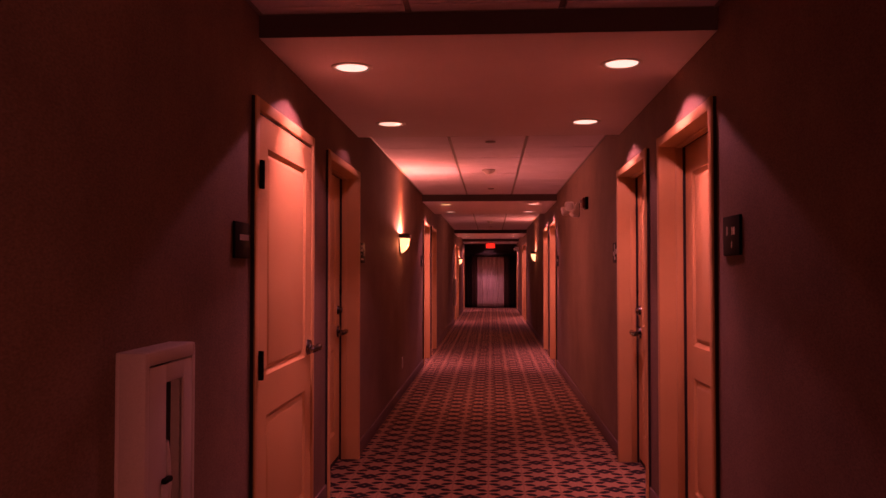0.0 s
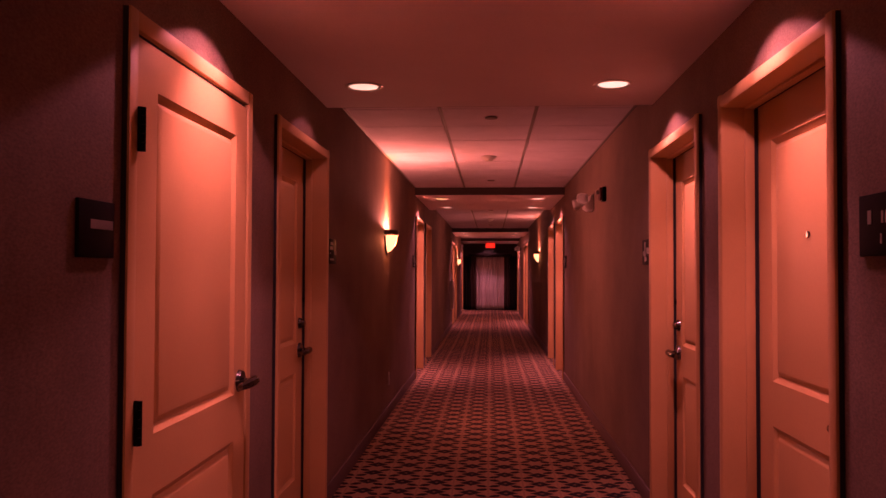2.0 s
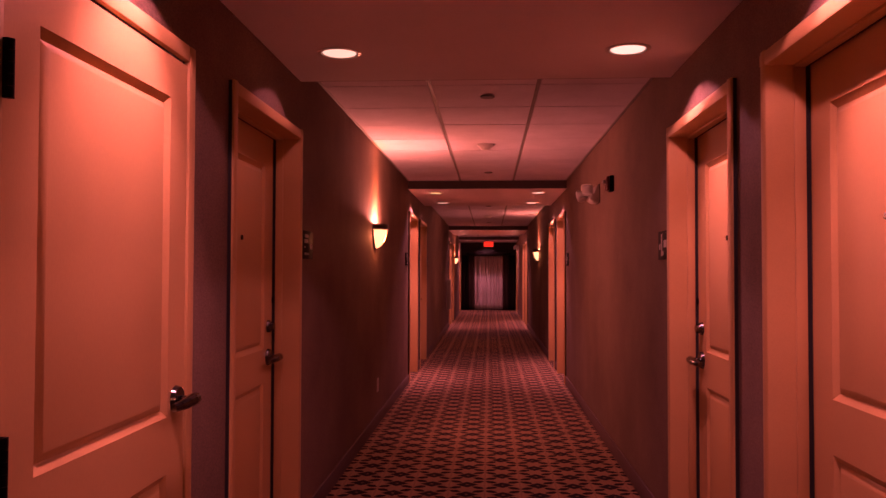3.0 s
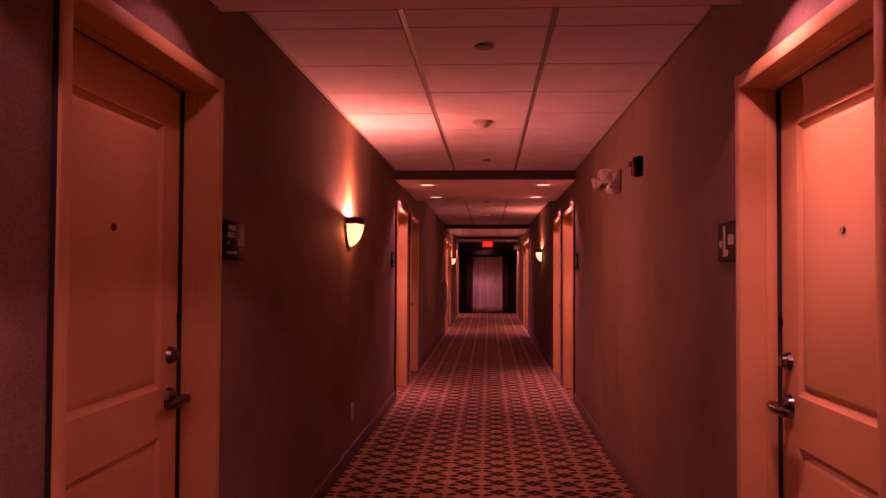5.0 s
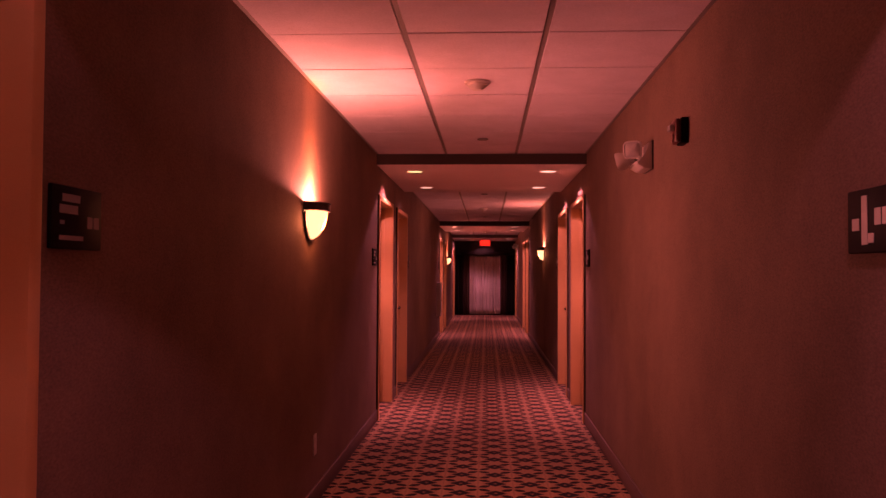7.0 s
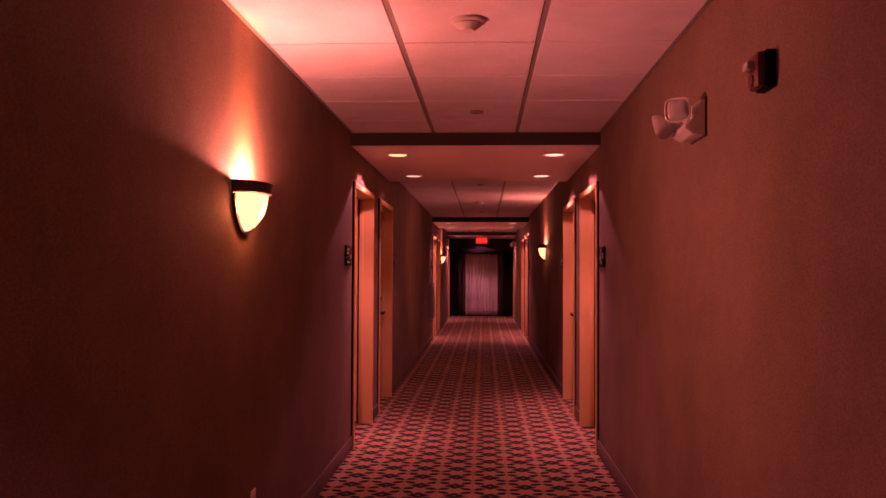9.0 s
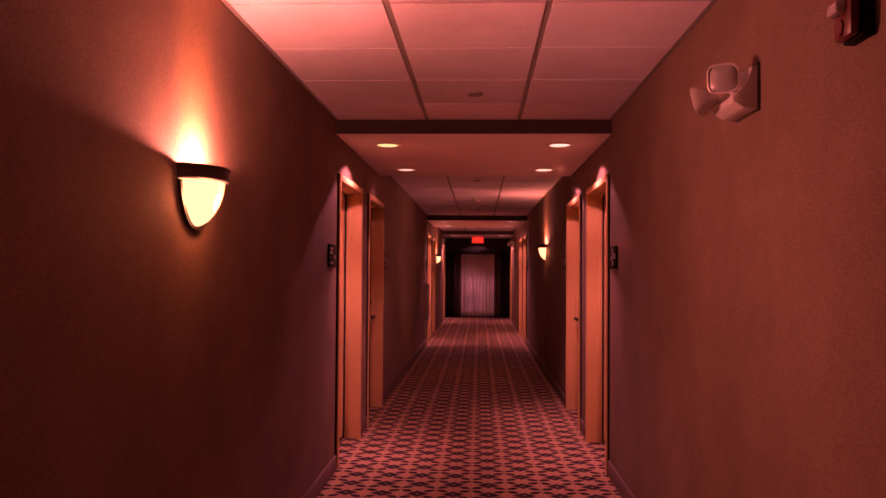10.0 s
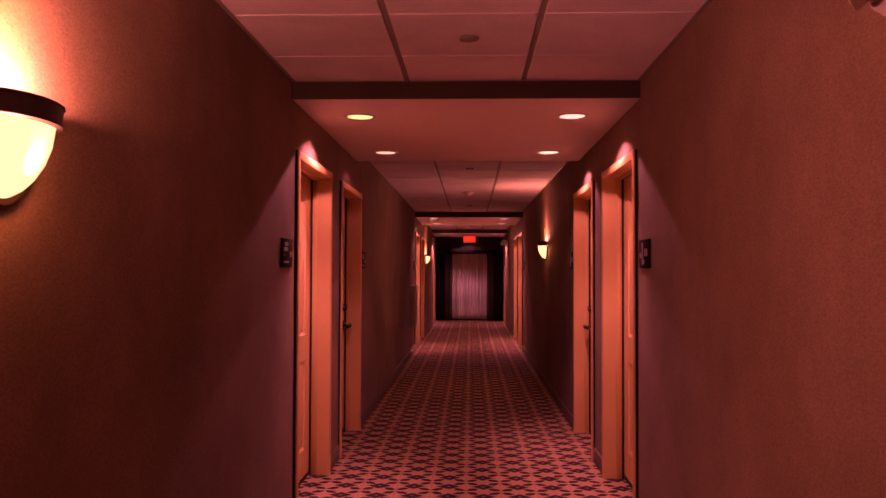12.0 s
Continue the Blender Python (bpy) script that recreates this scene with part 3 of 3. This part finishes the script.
# ---- ceiling devices ----
def smoke_detector():
    root = new("smoke_detector")
    part("base", lathe(bmesh.new(), [(0.002, 0.0), (0.07, 0.0), (0.07, -0.012), (0.064, -0.016), (0.002, -0.016)], 32), WHITE, root)
    part("sensor_head", lathe(bmesh.new(), [(0.056, -0.016), (0.056, -0.022), (0.04, -0.034), (0.028, -0.045), (0.002, -0.047)], 32), WHITE, root)
    tagged(root, "round white smoke detector on the tiled ceiling", "smoke detector", "smoke detectors")
    return root


first = smoke_detector()
first.matrix_basis = pose(0.0, 8.34, TILE_Z)
for y in (17.0, 24.5):
    copy_thing(first, pose(0.0, y, TILE_Z))


def sprinkler():
    # the grid's grey darkens the cover in place of shade on its underside
    return tagged(part("sprinkler_cover", lathe(bmesh.new(), [(0.002, -0.002), (0.04, -0.002), (0.043, -0.005), (0.04, -0.012), (0.002, -0.013)], 28), GRID_M),
                  "small round sprinkler cover on the ceiling", "sprinkler", "sprinkler covers")


first = sprinkler()
first.matrix_basis = pose(0.02, 6.5, TILE_Z)
for y in (10.2, 14.6, 19.0):
    copy_thing(first, pose(0.02, y, TILE_Z))


# ---- emergency light, strobe, outlet ----
def emergency_light():
    """Twin lamp heads on a wedge-shaped housing; x into the corridor."""
    root = new("emergency_light")
    bm = bmesh.new()
    low = [(0.0, -0.074), (0.05, -0.072), (0.082, -0.052), (0.085, -0.034), (0.058, -0.016), (0.034, 0.004), (0.03, 0.060), (0.0, 0.062)]
    ends = [[bm.verts.new((x, y, z)) for x, z in low] for y in (-0.108, 0.108)]
    bm.faces.new(ends[0])
    bm.faces.new(list(reversed(ends[1])))
    for k in range(len(low)):
        q = (k + 1) % len(low)
        bm.faces.new((ends[0][k], ends[1][k], ends[1][q], ends[0][q]))
    bmesh.ops.bevel(bm, geom=list(bm.edges), offset=0.006, segments=2, profile=0.5, affect="EDGES")
    part("housing", bm, WHITE, root)
    # dark colour of this plate stands in for shade on the housing's side
    part("wall_plate", bm_box(-0.002, 0.008, -0.112, 0.112, -0.078, 0.072, bevel=0.002), PLATE_SHADE, root, "back plate, coloured dark for its shaded side")
    for s, d, c in ((1, (0.50, 0.84, -0.10), (0.092, 0.055, 0.030)), (-1, (0.80, -0.55, -0.24), (0.130, -0.058, -0.012))):
        c, d = Vector(c), Vector(d).normalized()
        m = Matrix.Translation(c) @ d.to_track_quat("Z", "Y").to_matrix().to_4x4()
        shells = []
        for profile in ([(0.002, -0.040), (0.024, -0.039), (0.034, -0.030), (0.050, -0.002), (0.055, 0.014), (0.055, 0.019), (0.050, 0.021), (0.047, 0.016), (0.032, 0.004), (0.002, -0.004)],
                        [(0.0475, 0.015), (0.040, 0.021), (0.020, 0.0255), (0.002, 0.027)]):
            bm = lathe(bmesh.new(), profile, 32)
            for v in bm.verts:  # a rounded square outline
                r = math.hypot(v.co.x, v.co.y)
                k = 0.93 * r / (v.co.x ** 4 + v.co.y ** 4) ** 0.25
                v.co = m @ Vector((v.co.x * k, v.co.y * k * 0.92, v.co.z))
            shells.append(bm)
        head = part("lamp_head", shells[0], WHITE, root)
        part("lens", shells[1], CLEAR_LENS, head, "clear moulded lens")
        bm = bmesh.new()
        rod(bm, (0.055, s * 0.05, -0.025), c - d * 0.028, 0.015, 0.013)
        part("swivel", bm, WHITE, root)
    tagged(root, "white twin-head emergency light high on the wall", "emergency light", "emergency lights")
    return root


first = emergency_light()
first.matrix_basis = pose(W, 8.32, 1.93, 0, 0, 180)
copy_thing(first, pose(W, 25.8, 2.0, 0, 0, 180))


def strobe():
    """Horn strobe: back box blackened for the housing's shaded side, domed red front, clear lens block, round sounder.
    """
    root = new("fire_alarm_strobe")
    part("back_box", bm_box(0, 0.030, -0.048, 0.048, -0.056, 0.056, bevel=0.004), BLACK, root, "back box, black for the housing's shaded side")
    part("housing", bm_box(0.0285, 0.056, -0.046, 0.046, -0.054, 0.054, bevel=0.014), RED, root)
    part("strobe_lens", bm_box(0.052, 0.078, -0.026, 0.026, 0.0, 0.028, bevel=0.008), CLEAR_LENS, root, "clear strobe lens")
    bm = bmesh.new()
    rod(bm, (0.052, 0, -0.028), (0.060, 0, -0.028), 0.021, 0.017, 24)
    part("sounder", bm, RED, root)
    tagged(root, "red fire alarm strobe with a clear lens high on the wall", "fire alarm")
    return root


strobe().matrix_basis = pose(W, 7.53, 1.928, 0, 0, 180)


def outlet():
    root = new("wall_outlet")
    part("cover", bm_box(0, 0.006, -0.036, 0.036, -0.058, 0.058, bevel=0.002), WHITE, root)
    for z in (-0.024, 0.024):
        part("socket", bm_box(0.006, 0.0085, -0.017, 0.017, z - 0.015, z + 0.015, bevel=0.002), WHITE, root)
    tagged(root, "white duplex electrical outlet low on the wall", "outlet")
    return root


outlet().matrix_basis = pose(-W, 8.53, 0.335)


horn = new("notification_horn")
part("housing", bm_box(0, 0.05, -0.05, 0.05, -0.09, 0.09, bevel=0.01), WHITE, horn)
part("grille", bm_box(0.05, 0.054, -0.03, 0.03, -0.06, 0.02, bevel=0.003), BLACK, horn)
horn.matrix_basis = pose(-W, 26.45, 2.06)
tagged(horn, "white alarm horn high on the wall", "alarm horn")

# ---- exit sign ----
ex = new("exit_sign")
ex.location = (0.0, 27.3, SOFFIT_Z)
part("housing", bm_box(-0.16, 0.16, 0.0, 0.05, -0.19, -0.01, bevel=0.006), WHITE, ex)
part("canopy", bm_box(-0.07, 0.07, 0.0, 0.05, -0.012, 0.0), WHITE, ex)
part("face", bm_box(-0.15, 0.15, -0.004, 0.0005, -0.18, -0.02, bevel=0.001), EXIT_GLOW, ex, "glowing red face")
for k in range(4):
    part("letter_bar", bm_box(-0.115 + 0.062 * k, -0.075 + 0.062 * k, -0.0055, -0.0038, -0.145, -0.055), EXIT_LETTER, ex, "brighter red letter bar", smooth=False)
tagged(ex, "glowing red exit sign hung from the ceiling", "exit sign")


# ---- curtains at the end ----
def curtain(name, x0, x1, z0, z1, y, folds, depth, mat, label, seed):
    rnd = random.Random(seed)
    bm = bmesh.new()
    nx, nz = 160, 12
    ph = [rnd.uniform(0, 6.28) for _ in range(4)]
    # each fold has its own width, depth and slant
    cuts = [0.0]
    while cuts[-1] < folds:
        cuts.append(cuts[-1] + rnd.uniform(0.6, 1.45))
    deep = [rnd.uniform(0.45, 1.3) for _ in cuts]
    rows = []
    for j in range(nz + 1):
        f = j / nz
        row = []
        for i in range(nx + 1):
            g = i / nx * folds + 0.25 * math.sin(2.2 * f + ph[0]) * math.sin(math.pi * i / nx)
            k = max(n for n, c in enumerate(cuts) if c <= max(g, 0.0))
            span = (cuts[k + 1] if k + 1 < len(cuts) else cuts[k] + 1.0) - cuts[k]
            u = (g - cuts[k]) / span
            wv = deep[k] * (0.5 - 0.5 * math.cos(2 * math.pi * u)) + 0.18 * math.sin(5.1 * g + ph[2] + f)
            top = 0.035 * (0.5 - 0.5 * math.cos(2 * math.pi * u)) if j == nz else 0.0
            row.append(bm.verts.new((x0 + (x1 - x0) * i / nx, y - 2 * depth * wv * (0.6 + 0.4 * (1 - f)), z0 + (z1 - z0) * f - top)))
        rows.append(row)
    for a, c in zip(rows, rows[1:]):
        for i in range(nx):
            bm.faces.new((a[i], a[i + 1], c[i + 1], c[i]))
    ob = part(name, bm, mat)
    so = ob.modifiers.new("thickness", "SOLIDIFY")
    so.thickness = 0.003
    return tagged(ob, label, "curtain", "end window curtains")


curtain("sheer_curtain", -0.49, 0.49, 0.04, 1.815, END - 0.06, 13, 0.045, SHEER, "pale sheer curtain hanging in folds at the corridor's end", 3)
for sx, seed in ((-1, 4), (1, 5)):
    xa, xb = sorted((sx * 0.47, sx * 0.66))
    curtain("drape", xa, xb, 0.02, 1.83, END - 0.13, 3, 0.03, DRAPE2, "brown drape drawn aside from the sheer curtain", seed)
    xa, xb = sorted((sx * 0.63, sx * 0.905))
    curtain("drape", xa, xb, 0.02, 1.83, END - 0.15, 4, 0.03, DRAPE, "black-brown drape drawn aside at the end wall", seed + 2)
tagged(part("curtain_valance", bm_box(-0.74, 0.74, END - 0.25, END - 0.002, 1.82, 1.90, bevel=0.004), DRAPE), "dark valance over the curtains", "valance")
